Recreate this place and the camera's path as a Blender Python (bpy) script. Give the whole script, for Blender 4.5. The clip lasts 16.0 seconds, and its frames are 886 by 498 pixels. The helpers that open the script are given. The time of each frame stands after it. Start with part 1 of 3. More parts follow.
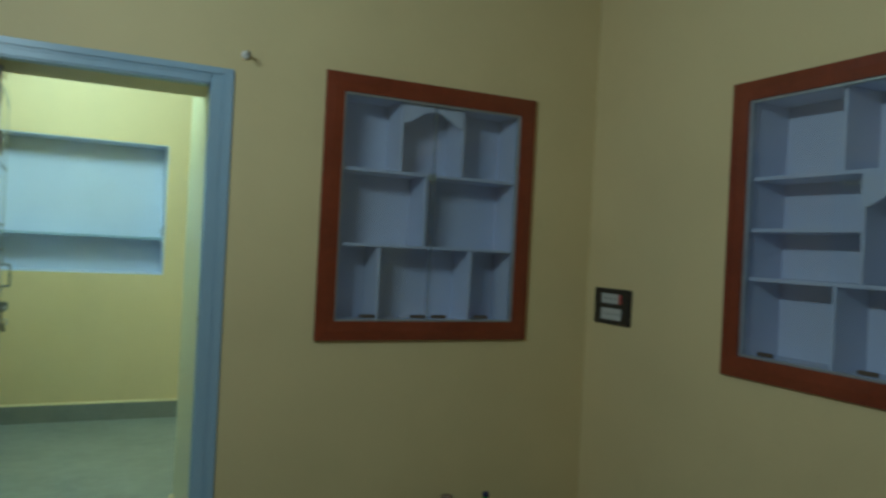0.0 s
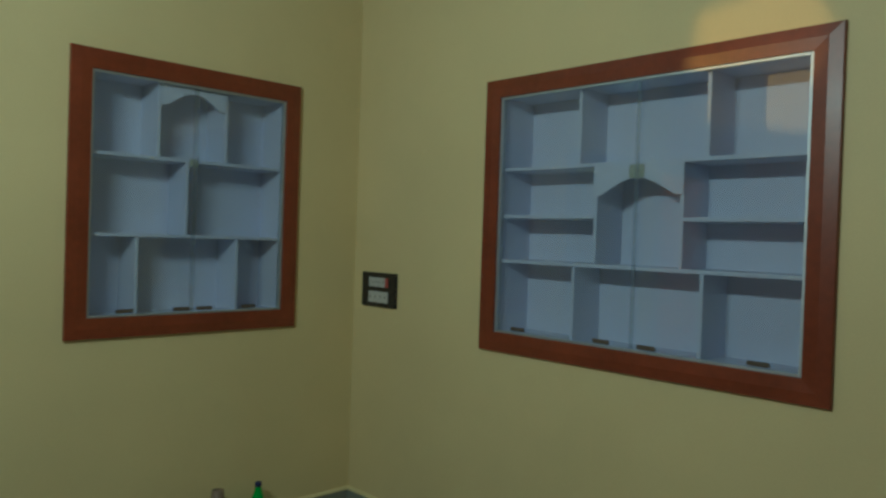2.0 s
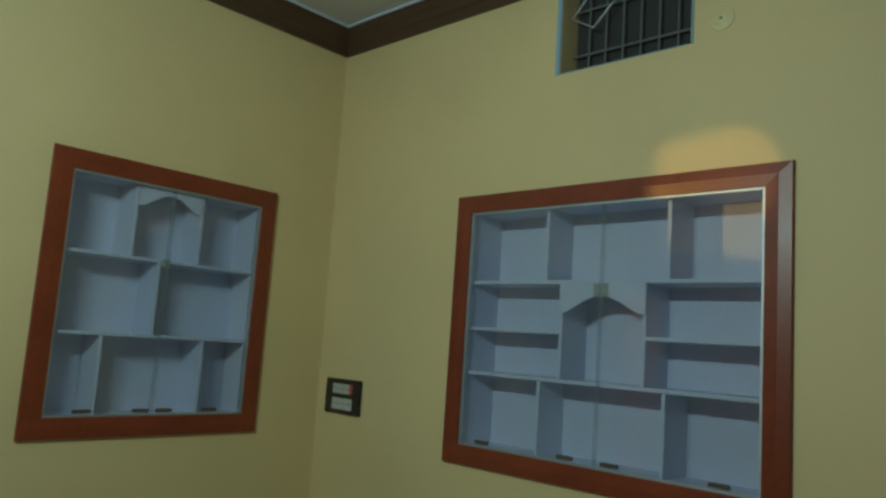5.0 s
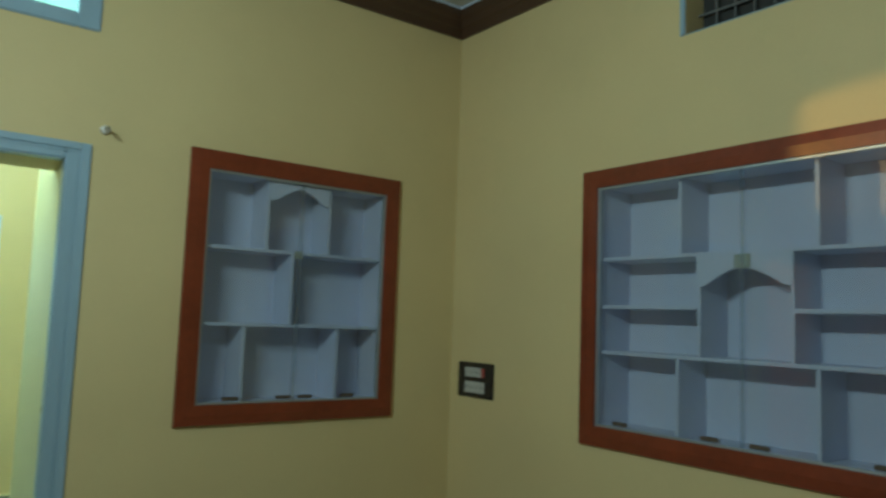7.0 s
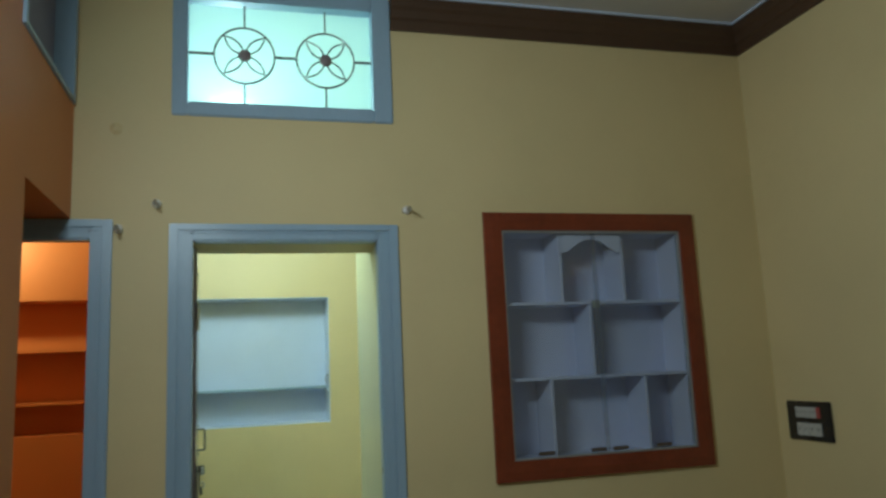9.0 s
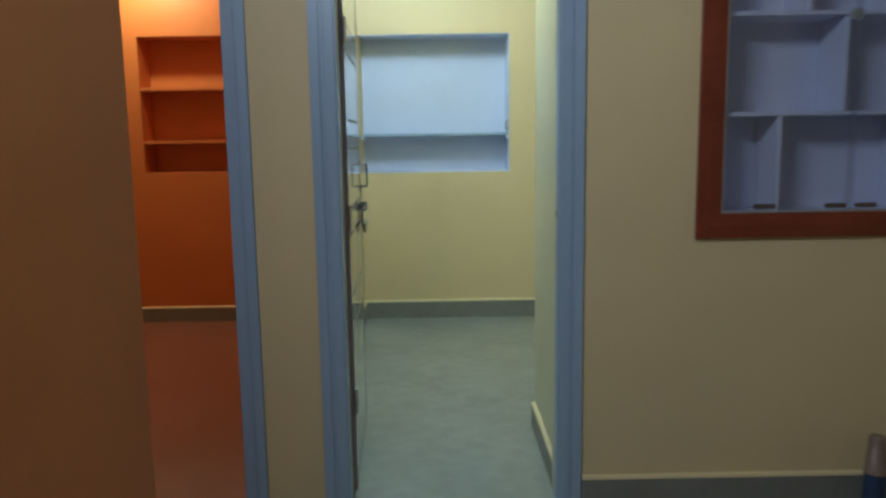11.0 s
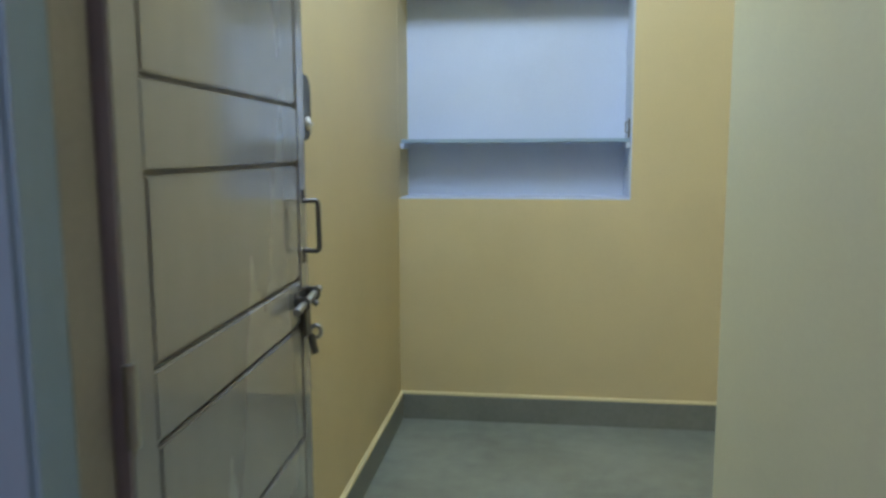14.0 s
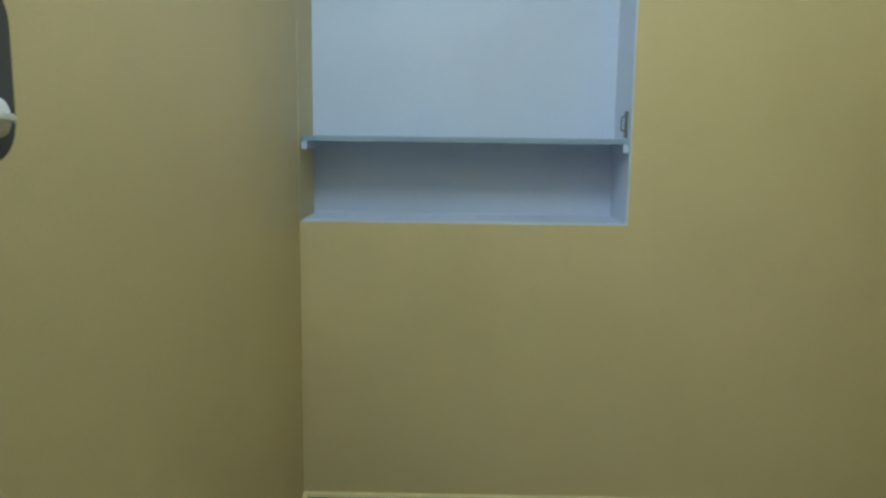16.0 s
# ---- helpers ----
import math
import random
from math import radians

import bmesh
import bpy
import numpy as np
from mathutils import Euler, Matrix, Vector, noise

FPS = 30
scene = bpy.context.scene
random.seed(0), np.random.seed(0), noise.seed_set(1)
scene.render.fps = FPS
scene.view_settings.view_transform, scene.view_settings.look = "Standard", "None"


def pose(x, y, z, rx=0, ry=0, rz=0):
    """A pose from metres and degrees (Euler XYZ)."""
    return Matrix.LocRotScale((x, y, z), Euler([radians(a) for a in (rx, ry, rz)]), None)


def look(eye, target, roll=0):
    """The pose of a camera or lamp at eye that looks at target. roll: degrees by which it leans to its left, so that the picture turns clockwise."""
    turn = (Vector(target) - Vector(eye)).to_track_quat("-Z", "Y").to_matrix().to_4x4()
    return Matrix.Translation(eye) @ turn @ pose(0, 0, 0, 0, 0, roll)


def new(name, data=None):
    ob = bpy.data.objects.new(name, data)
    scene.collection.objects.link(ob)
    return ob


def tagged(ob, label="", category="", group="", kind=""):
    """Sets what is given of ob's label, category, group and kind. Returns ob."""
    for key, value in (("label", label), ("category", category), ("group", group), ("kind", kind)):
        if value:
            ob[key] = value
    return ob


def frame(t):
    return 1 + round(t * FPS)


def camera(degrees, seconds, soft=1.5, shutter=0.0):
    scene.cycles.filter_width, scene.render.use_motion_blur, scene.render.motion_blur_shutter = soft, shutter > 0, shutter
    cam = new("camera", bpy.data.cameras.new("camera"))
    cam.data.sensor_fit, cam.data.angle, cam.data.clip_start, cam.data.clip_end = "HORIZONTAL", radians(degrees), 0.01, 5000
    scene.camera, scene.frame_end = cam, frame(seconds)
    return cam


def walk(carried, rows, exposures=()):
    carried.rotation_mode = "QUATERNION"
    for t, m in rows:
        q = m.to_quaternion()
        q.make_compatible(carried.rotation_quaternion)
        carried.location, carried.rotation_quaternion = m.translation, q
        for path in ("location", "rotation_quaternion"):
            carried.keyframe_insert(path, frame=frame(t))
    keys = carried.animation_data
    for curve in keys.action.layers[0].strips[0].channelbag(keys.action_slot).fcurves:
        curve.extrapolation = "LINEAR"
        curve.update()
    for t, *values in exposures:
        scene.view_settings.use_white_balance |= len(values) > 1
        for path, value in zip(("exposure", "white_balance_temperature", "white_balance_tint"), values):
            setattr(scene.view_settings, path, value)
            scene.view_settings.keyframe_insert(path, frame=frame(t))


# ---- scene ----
cam = camera(61.1, 16.0, soft=2.6, shutter=0.5)
PATH = [
    (0, (-0.07, -3.051, 1.355), (0.79, -1.245, 1.356), 2.9),
    (0.5, (-0.134, -3.013, 1.366), (0.978, -1.351, 1.364), 2.5),
    (1, (-0.131, -3.03, 1.38), (1.09, -1.446, 1.36), 2.1),
    (1.5, (-0.13, -3.045, 1.379), (1.171, -1.527, 1.353), 2.1),
    (2, (-0.135, -3.061, 1.385), (1.25, -1.618, 1.358), 1.9),
    (2.5, (-0.165, -3.066, 1.381), (1.288, -1.691, 1.358), 1.7),
    (3, (-0.168, -3.086, 1.405), (1.33, -1.761, 1.363), 2.0),
    (3.5, (-0.171, -3.088, 1.41), (1.335, -1.772, 1.417), 2.3),
    (4, (-0.213, -3.074, 1.415), (1.3, -1.773, 1.547), 2.6),
    (4.2, (-0.222, -3.072, 1.41), (1.285, -1.769, 1.59), 2.8),
    (6.3, (-0.145, -3.106, 1.409), (1.183, -1.634, 1.674), 4.0),
    (6.5, (-0.154, -3.088, 1.404), (1.158, -1.597, 1.642), 3.6),
    (7, (-0.162, -3.057, 1.403), (1.026, -1.459, 1.595), 2.1),
    (7.5, (-0.156, -3.049, 1.431), (0.872, -1.345, 1.623), 1.2),
    (8, (-0.186, -3.051, 1.423), (0.623, -1.244, 1.705), -0.0),
    (8.5, (-0.199, -3.034, 1.422), (0.452, -1.17, 1.743), -1.4),
    (9, (-0.202, -3.026, 1.419), (0.318, -1.121, 1.735), -2.6),
    (9.5, (-0.194, -3.01, 1.39), (0.235, -1.064, 1.561), -3.2),
    (10, (-0.157, -2.953, 1.356), (0.137, -0.976, 1.289), -2.5),
    (10.2, (-0.147, -2.902, 1.334), (0.1, -0.923, 1.178), -2.0),
    (12.3, (0.074, -1.638, 1.275), (-0.177, 0.319, 0.946), -0.5),
    (12.5, (0.075, -1.526, 1.295), (-0.143, 0.44, 1.002), -0.3),
    (13, (0.078, -1.21, 1.286), (-0.16, 0.75, 0.967), -0.8),
    (13.3, (0.084, -1.01, 1.308), (-0.186, 0.948, 1.005), -0.8),
    (13.5, (0.082, -0.885, 1.302), (-0.207, 1.074, 1.027), -0.4),
    (14, (0.049, -0.577, 1.283), (-0.202, 1.39, 1.023), -0.2),
    (14.5, (-0.006, -0.289, 1.305), (-0.118, 1.694, 1.067), -0.8),
    (15, (-0.016, -0.008, 1.296), (-0.155, 1.972, 1.052), -1.4),
    (15.5, (-0.019, 0.233, 1.301), (-0.123, 2.218, 1.085), -0.7),
    (16, (-0.106, 0.475, 1.331), (-0.130, 2.453, 1.040), 0.7),
]
EXPOSURES = [
    (0.0, 0.0, 5580, -12),
    (0.5, 0.0, 5800, -16),
    (1.0, 0.15, 5850, -18),
    (2.0, 0.32, 5950, -20),
    (3.5, 0.35, 6060, -22),
    (6.5, 0.3, 6050, -20),
    (7.5, 0.3, 6020, -18),
    (8.0, 0.22, 5950, -14),
    (8.5, 0.06, 5850, -6),
    (9.0, -0.05, 6080, -2),
    (9.5, -0.1, 6000, 0),
    (10.0, -0.05, 5900, 4),
    (12.5, 0.12, 5780, 29),
    (13.5, 0.1, 5940, 26),
    (14.0, 0.0, 5750, 27),
    (14.5, -0.1, 5800, 26),
    (15.0, -0.22, 5800, 24),
    (16.0, -0.35, 6040, 18),
]
walk(cam, [(t, look(eye, target, roll)) for t, eye, target, roll in PATH], EXPOSURES)

# ---- world and lights ----
world = bpy.data.worlds.new("night")
scene.world = world
world.use_nodes = True
world.node_tree.nodes["Background"].inputs[0].default_value = (0.02, 0.025, 0.035, 1)
world.node_tree.nodes["Background"].inputs[1].default_value = 0.3

TUBE_MAIN, TUBE_INNER, BULB_ORANGE, WARM_BEAM = 29.5, 66.0, 39.0, 240.0


MAIN_TINT = (0.86, 0.95, 1.0)
INNER_TINT = (0.68, 0.93, 1.0)


def area_lamp(name, m, sx, sy, watts):
    q = bpy.data.lights.new(name, "AREA")
    q.shape, q.size, q.size_y, q.energy, q.color = "RECTANGLE", sx, sy, watts, MAIN_TINT
    new(name, q).matrix_world = m


def tube_lamp(name, x, y0, y1, z, watts):
    """A fluorescent tube under the ceiling: a short row of soft bulbs that shine all round."""
    for k in range(4):
        q = bpy.data.lights.new(name, "POINT")
        q.energy, q.color, q.shadow_soft_size = watts / 4, INNER_TINT, 0.05
        new(name, q).location = (x, y0 + (y1 - y0) * (k + 0.5) / 4, z)


area_lamp("tube_light_main", pose(-0.73, -1.75, 2.44, 66, 0, -72), 1.15, 0.08, TUBE_MAIN)
tube_lamp("tube_light_inner", -0.25, 0.95, 1.75, 2.76, TUBE_INNER)
d = bpy.data.lights.new("bulb_orange_room", "POINT")
d.energy, d.color, d.shadow_soft_size = BULB_ORANGE, (1.0, 0.88, 0.52), 0.05
new("bulb_orange_room", d).location = (-2.05, 2.45, 2.55)


# added unseen spot, cut by orange room door jamb: warm patch on east wall
d = bpy.data.lights.new("spot_warm", "SPOT")
d.energy, d.color, d.shadow_soft_size, d.spot_size, d.spot_blend = WARM_BEAM, (1.0, 0.50, 0.14), 0.015, radians(5.6), 0.3
new("spot_warm", d).matrix_world = look((-2.0, 0.77, 1.872), (2.187, -1.975, 2.0))


# ---- materials ----
def material(name, base, rough=0.5, metal=0.0, var=0.12, scale=3.0, grain=60.0, bump=0.15, coat=0.0, stretch=(1, 1, 1), dist=0.002, stain=0.0):
    m = bpy.data.materials.new(name)
    m.use_nodes = True
    nt = m.node_tree
    n, l = nt.nodes, nt.links
    b = n["Principled BSDF"]
    tc = n.new("ShaderNodeTexCoord")
    mp = n.new("ShaderNodeMapping")
    mp.inputs["Scale"].default_value = stretch
    l.new(tc.outputs["Object"], mp.inputs["Vector"])
    n1 = n.new("ShaderNodeTexNoise")
    n1.inputs["Scale"].default_value, n1.inputs["Detail"].default_value = scale, 6
    n2 = n.new("ShaderNodeTexNoise")
    n2.inputs["Scale"].default_value, n2.inputs["Detail"].default_value = grain, 4
    for q in (n1, n2):
        l.new(mp.outputs[0], q.inputs["Vector"])
    mx = n.new("ShaderNodeMix")
    mx.data_type = "RGBA"
    lo = [c * (1 - var) for c in base]
    hi = [min(1, c * (1 + var * 0.6)) for c in base]
    mx.inputs[6].default_value, mx.inputs[7].default_value = (*lo, 1), (*hi, 1)
    ad = n.new("ShaderNodeMath")
    ad.operation = "MULTIPLY_ADD"
    ad.inputs[1].default_value = 0.35
    l.new(n2.outputs[0], ad.inputs[0])
    sc = n.new("ShaderNodeMath")
    sc.operation = "MULTIPLY"
    sc.inputs[1].default_value = 0.65
    l.new(n1.outputs[0], sc.inputs[0])
    l.new(sc.outputs[0], ad.inputs[2])
    rp = n.new("ShaderNodeMapRange")
    rp.inputs[1].default_value, rp.inputs[2].default_value = 0.35, 0.65
    l.new(ad.outputs[0], rp.inputs[0])
    l.new(rp.outputs[0], mx.inputs[0])
    col = mx.outputs[2]
    if stain:
        n3 = n.new("ShaderNodeTexNoise")
        n3.inputs["Scale"].default_value, n3.inputs["Detail"].default_value = 1.3, 9
        n3.inputs["Roughness"].default_value = 0.7
        l.new(tc.outputs["Object"], n3.inputs["Vector"])
        r3 = n.new("ShaderNodeMapRange")
        r3.inputs[1].default_value, r3.inputs[2].default_value, r3.inputs[4].default_value = 0.52, 0.72, stain
        l.new(n3.outputs[0], r3.inputs[0])
        m3 = n.new("ShaderNodeMix")
        m3.data_type, m3.blend_type = "RGBA", "MULTIPLY"
        m3.inputs[7].default_value = (0.55, 0.52, 0.48, 1)
        l.new(r3.outputs[0], m3.inputs[0])
        l.new(col, m3.inputs[6])
        col = m3.outputs[2]
    l.new(col, b.inputs["Base Color"])
    rr = n.new("ShaderNodeMapRange")
    rr.inputs[3].default_value, rr.inputs[4].default_value = max(0.02, rough - 0.06), min(1, rough + 0.08)
    l.new(n1.outputs[0], rr.inputs[0])
    l.new(rr.outputs[0], b.inputs["Roughness"])
    b.inputs["Metallic"].default_value = metal
    b.inputs["Coat Weight"].default_value = coat
    b.inputs["Coat Roughness"].default_value = 0.06
    if bump:
        bp = n.new("ShaderNodeBump")
        bp.inputs["Strength"].default_value, bp.inputs["Distance"].default_value = bump, dist
        l.new(ad.outputs[0], bp.inputs["Height"])
        l.new(bp.outputs[0], b.inputs["Normal"])
    return m


YELLOW = material("yellow_wall_paint", (0.67, 0.543, 0.288), 0.58, var=0.06, scale=1.6, grain=160, bump=0.12, stain=0.10)
PALE = material("pale_cream_paint", (0.62, 0.60, 0.40), 0.42, var=0.06, scale=1.6, grain=160, bump=0.12, stain=0.12)
ORANGE = material("orange_wall_paint", (0.58, 0.19, 0.045), 0.45, var=0.07, scale=1.6, grain=160, bump=0.12, stain=0.10)
WHITE = material("white_niche_paint", (0.605, 0.675, 0.83), 0.5, var=0.05, scale=2.5, grain=120, bump=0.12, stain=0.12)
CEIL = material("ceiling_paint", (0.62, 0.60, 0.58), 0.8, var=0.05, scale=2, grain=120, bump=0.1)
CABINET = material("cabinet_laminate", (0.57, 0.61, 0.77), 0.45, var=0.06, scale=2.5, grain=120, bump=0.1, stain=0.2)
BLUE = material("blue_grey_enamel", (0.318, 0.432, 0.545), 0.32, var=0.07, scale=5, grain=90, bump=0.12, stretch=(1, 1, 0.25))
LEAF = material("grey_enamel", (0.35, 0.338, 0.325), 0.25, var=0.05, scale=3, grain=25, bump=0.03, coat=1.0, stretch=(1, 1, 0.3))
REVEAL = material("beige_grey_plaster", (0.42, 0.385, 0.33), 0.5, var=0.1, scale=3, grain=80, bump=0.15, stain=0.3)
EDGE_PAINT = material("worn_purple_grey_enamel", (0.40, 0.35, 0.41), 0.4, var=0.2, scale=6, grain=60, stretch=(1, 1, 0.3))
# the leaf's grey made darker: recess shade put into the colour
GROOVE = material("groove_shade_grey", (0.23, 0.22, 0.205), 0.45, var=0.1)
WOOD = material("red_brown_laminate", (0.195, 0.038, 0.014), 0.34, var=0.25, scale=4, grain=40, bump=0.10, stretch=(1, 1, 1), stain=0.15)
CORNICE = material("dark_brown_paint", (0.075, 0.039, 0.020), 0.5, var=0.12, scale=4)
FLOOR = material("cement_floor", (0.265, 0.29, 0.243), 0.32, var=0.22, scale=2.2, grain=12, bump=0.02, stain=0.55)
# redder base colour than the grey-green floor
RED_FLOOR = material("reddish_floor", (0.25, 0.115, 0.070), 0.32, var=0.12, scale=1.6, grain=12, bump=0.02, stain=0.3)
SKIRT = material("grey_skirting", (0.22, 0.225, 0.19), 0.4, var=0.14, scale=4, grain=50, bump=0.15)
CREAM = material("cream_paint", (0.72, 0.62, 0.34), 0.5, var=0.06)
STEEL = material("steel", (0.55, 0.54, 0.52), 0.30, metal=1.0, var=0.10, scale=20, grain=200, bump=0.05)
DULL = material("dull_steel", (0.24, 0.23, 0.22), 0.45, metal=0.9, var=0.2, scale=30, grain=200, bump=0.08)
ZINC = material("dull_zinc", (0.42, 0.42, 0.41), 0.42, metal=0.85, var=0.15, scale=25, grain=200, bump=0.06)
ALU = material("aluminium", (0.50, 0.53, 0.55), 0.5, metal=0.8, var=0.08, scale=20, bump=0.05)
BLACK = material("black_plastic", (0.022, 0.020, 0.020), 0.25, var=0.15)
OFFWHITE = material("white_plastic", (0.72, 0.70, 0.66), 0.35, var=0.05)
ROCKER = material("grey_white_rocker", (0.50, 0.49, 0.46), 0.4, var=0.08)
GRILLE = material("grey_grille_metal", (0.30, 0.31, 0.31), 0.25, metal=0.7, var=0.1)
BOSS = material("grey_pink_boss", (0.24, 0.19, 0.19), 0.4, var=0.15)
REDP = material("red_plastic", (0.38, 0.07, 0.06), 0.35, var=0.05)
SLATE = material("slate_plastic", (0.075, 0.080, 0.095), 0.4, var=0.12)
BROWNP = material("brown_pull", (0.10, 0.075, 0.055), 0.4, var=0.15)
IRON = material("grey_iron", (0.14, 0.145, 0.15), 0.5, var=0.15)
SHUTTER = material("lavender_board", (0.22, 0.21, 0.28), 0.4, var=0.15, scale=6)
DARK = material("dark_cavity", (0.03, 0.03, 0.03), 0.7, var=0.2)


def glass(name, tint=(1, 1, 1), rough=0.0, clear=0.88, dust=0.035):
    m = bpy.data.materials.new(name)
    m.use_nodes = True
    nt = m.node_tree
    n, l = nt.nodes, nt.links
    n.remove(n["Principled BSDF"])
    tr = n.new("ShaderNodeBsdfTransparent")
    tr.inputs[0].default_value = (*[c * clear for c in tint], 1)
    gl = n.new("ShaderNodeBsdfGlossy")
    gl.inputs["Roughness"].default_value = max(rough, 0.03)
    lw = n.new("ShaderNodeLayerWeight")
    lw.inputs[0].default_value = 0.5
    pw = n.new("ShaderNodeMath")
    pw.operation = "POWER"
    pw.inputs[1].default_value = 5
    l.new(lw.outputs["Facing"], pw.inputs[0])
    fr = n.new("ShaderNodeMath")
    fr.operation = "MULTIPLY_ADD"
    fr.inputs[1].default_value, fr.inputs[2].default_value = 0.9, 0.035
    l.new(pw.outputs[0], fr.inputs[0])
    mx = n.new("ShaderNodeMixShader")
    l.new(fr.outputs[0], mx.inputs[0])
    l.new(tr.outputs[0], mx.inputs[1])
    l.new(gl.outputs[0], mx.inputs[2])
    df = n.new("ShaderNodeBsdfDiffuse")
    df.inputs[0].default_value = (0.75, 0.77, 0.82, 1)
    ns = n.new("ShaderNodeTexNoise")
    ns.inputs["Scale"].default_value, ns.inputs["Detail"].default_value = 3.5, 6
    tc = n.new("ShaderNodeTexCoord")
    l.new(tc.outputs["Object"], ns.inputs["Vector"])
    dr = n.new("ShaderNodeMapRange")
    dr.inputs[1].default_value, dr.inputs[2].default_value = 0.3, 0.7
    dr.inputs[3].default_value, dr.inputs[4].default_value = dust * 0.6, dust * 1.4
    l.new(ns.outputs[0], dr.inputs[0])
    md = n.new("ShaderNodeMixShader")
    l.new(dr.outputs[0], md.inputs[0])
    l.new(mx.outputs[0], md.inputs[1])
    l.new(df.outputs[0], md.inputs[2])
    l.new(md.outputs[0], n["Material Output"].inputs[0])
    return m


def frosted(name, tint):
    m = bpy.data.materials.new(name)
    m.use_nodes = True
    nt = m.node_tree
    n, l = nt.nodes, nt.links
    n.remove(n["Principled BSDF"])
    tr = n.new("ShaderNodeBsdfTranslucent")
    tr.inputs[0].default_value = (*tint, 1)
    rf = n.new("ShaderNodeBsdfRefraction")
    rf.inputs[0].default_value, rf.inputs["Roughness"].default_value, rf.inputs["IOR"].default_value = (*tint, 1), 0.75, 1.1
    gl = n.new("ShaderNodeBsdfGlossy")
    gl.inputs["Roughness"].default_value = 0.25
    a, b = n.new("ShaderNodeMixShader"), n.new("ShaderNodeMixShader")
    a.inputs[0].default_value, b.inputs[0].default_value = 0.55, 0.05
    ns = n.new("ShaderNodeTexNoise")
    ns.inputs["Scale"].default_value = 90
    bp = n.new("ShaderNodeBump")
    bp.inputs["Strength"].default_value, bp.inputs["Distance"].default_value = 0.4, 0.002
    l.new(ns.outputs[0], bp.inputs["Height"])
    for q in (rf, gl):
        l.new(bp.outputs[0], q.inputs["Normal"])
    l.new(tr.outputs[0], a.inputs[1])
    l.new(rf.outputs[0], a.inputs[2])
    l.new(a.outputs[0], b.inputs[1])
    l.new(gl.outputs[0], b.inputs[2])
    l.new(b.outputs[0], n["Material Output"].inputs[0])
    return m


GLASS = glass("cabinet_glass", (0.97, 0.99, 1.0))
FROST = frosted("frosted_glass", (0.62, 0.77, 0.76))
GREEN = material("green_bottle_plastic", (0.02, 0.36, 0.05), 0.15, var=0.15, scale=9, bump=0.05)
TEAL = material("teal_bottle_plastic", (0.03, 0.06, 0.13), 0.2, var=0.2, scale=9, bump=0.05)


# ---- mesh helpers ----
def ob_from(bm, name, mat, parent=None, smooth=False):
    bmesh.ops.recalc_face_normals(bm, faces=bm.faces)
    me = bpy.data.meshes.new(name)
    bm.to_mesh(me)
    bm.free()
    me.materials.append(mat)
    if smooth:
        for p in me.polygons:
            p.use_smooth = True
    ob = new(name, me)
    if parent:
        ob.parent = parent
    return ob


def add_box(bm, lo, hi, bevel=0.0):
    r = bmesh.ops.create_cube(bm, size=1)
    vs = r["verts"]
    for v in vs:
        v.co = Vector([(a + b) / 2 + c * (b - a) for a, b, c in zip(lo, hi, v.co)])
    if bevel:
        es = list({e for v in vs for e in v.link_edges})
        bmesh.ops.bevel(bm, geom=es, offset=bevel, segments=2, affect="EDGES")


def box(name, lo, hi, mat, bevel=0.0, parent=None):
    bm = bmesh.new()
    lo, hi = [min(a, b) for a, b in zip(lo, hi)], [max(a, b) for a, b in zip(lo, hi)]
    add_box(bm, lo, hi, bevel)
    return ob_from(bm, name, mat, parent)


def wall(name, axis, a0, a1, u0, u1, z0, z1, holes, mat, label):
    """A wall slab across axis from a0 to a1, with rectangular holes (u0, u1, z0, z1) right through it."""
    us = sorted({u0, u1, *[c for q in holes for c in q[:2]]})
    zs = sorted({z0, z1, *[c for q in holes for c in q[2:]]})
    us = [u for u in us if u0 <= u <= u1]
    zs = [z for z in zs if z0 <= z <= z1]

    def solid(i, j):
        if not (0 <= i < len(us) - 1 and 0 <= j < len(zs) - 1):
            return False
        u, z = (us[i] + us[i + 1]) / 2, (zs[j] + zs[j + 1]) / 2
        return not any(q[0] < u < q[1] and q[2] < z < q[3] for q in holes)

    bm = bmesh.new()
    made = {}

    def vert(a, u, z):
        k = (a, u, z)
        if k not in made:
            made[k] = bm.verts.new((a, u, z) if axis == "x" else (u, a, z))
        return made[k]

    for i in range(len(us) - 1):
        for j in range(len(zs) - 1):
            if not solid(i, j):
                continue
            ua, ub, za, zb = us[i], us[i + 1], zs[j], zs[j + 1]
            for a in (a0, a1):
                bm.faces.new([vert(a, ua, za), vert(a, ub, za), vert(a, ub, zb), vert(a, ua, zb)])
            if not solid(i - 1, j):
                bm.faces.new([vert(a0, ua, za), vert(a1, ua, za), vert(a1, ua, zb), vert(a0, ua, zb)])
            if not solid(i + 1, j):
                bm.faces.new([vert(a0, ub, za), vert(a1, ub, za), vert(a1, ub, zb), vert(a0, ub, zb)])
            if not solid(i, j - 1):
                bm.faces.new([vert(a0, ua, za), vert(a1, ua, za), vert(a1, ub, za), vert(a0, ub, za)])
            if not solid(i, j + 1):
                bm.faces.new([vert(a0, ua, zb), vert(a1, ua, zb), vert(a1, ub, zb), vert(a0, ub, zb)])
    return tagged(ob_from(bm, name, mat), label, "wall", kind="structure")


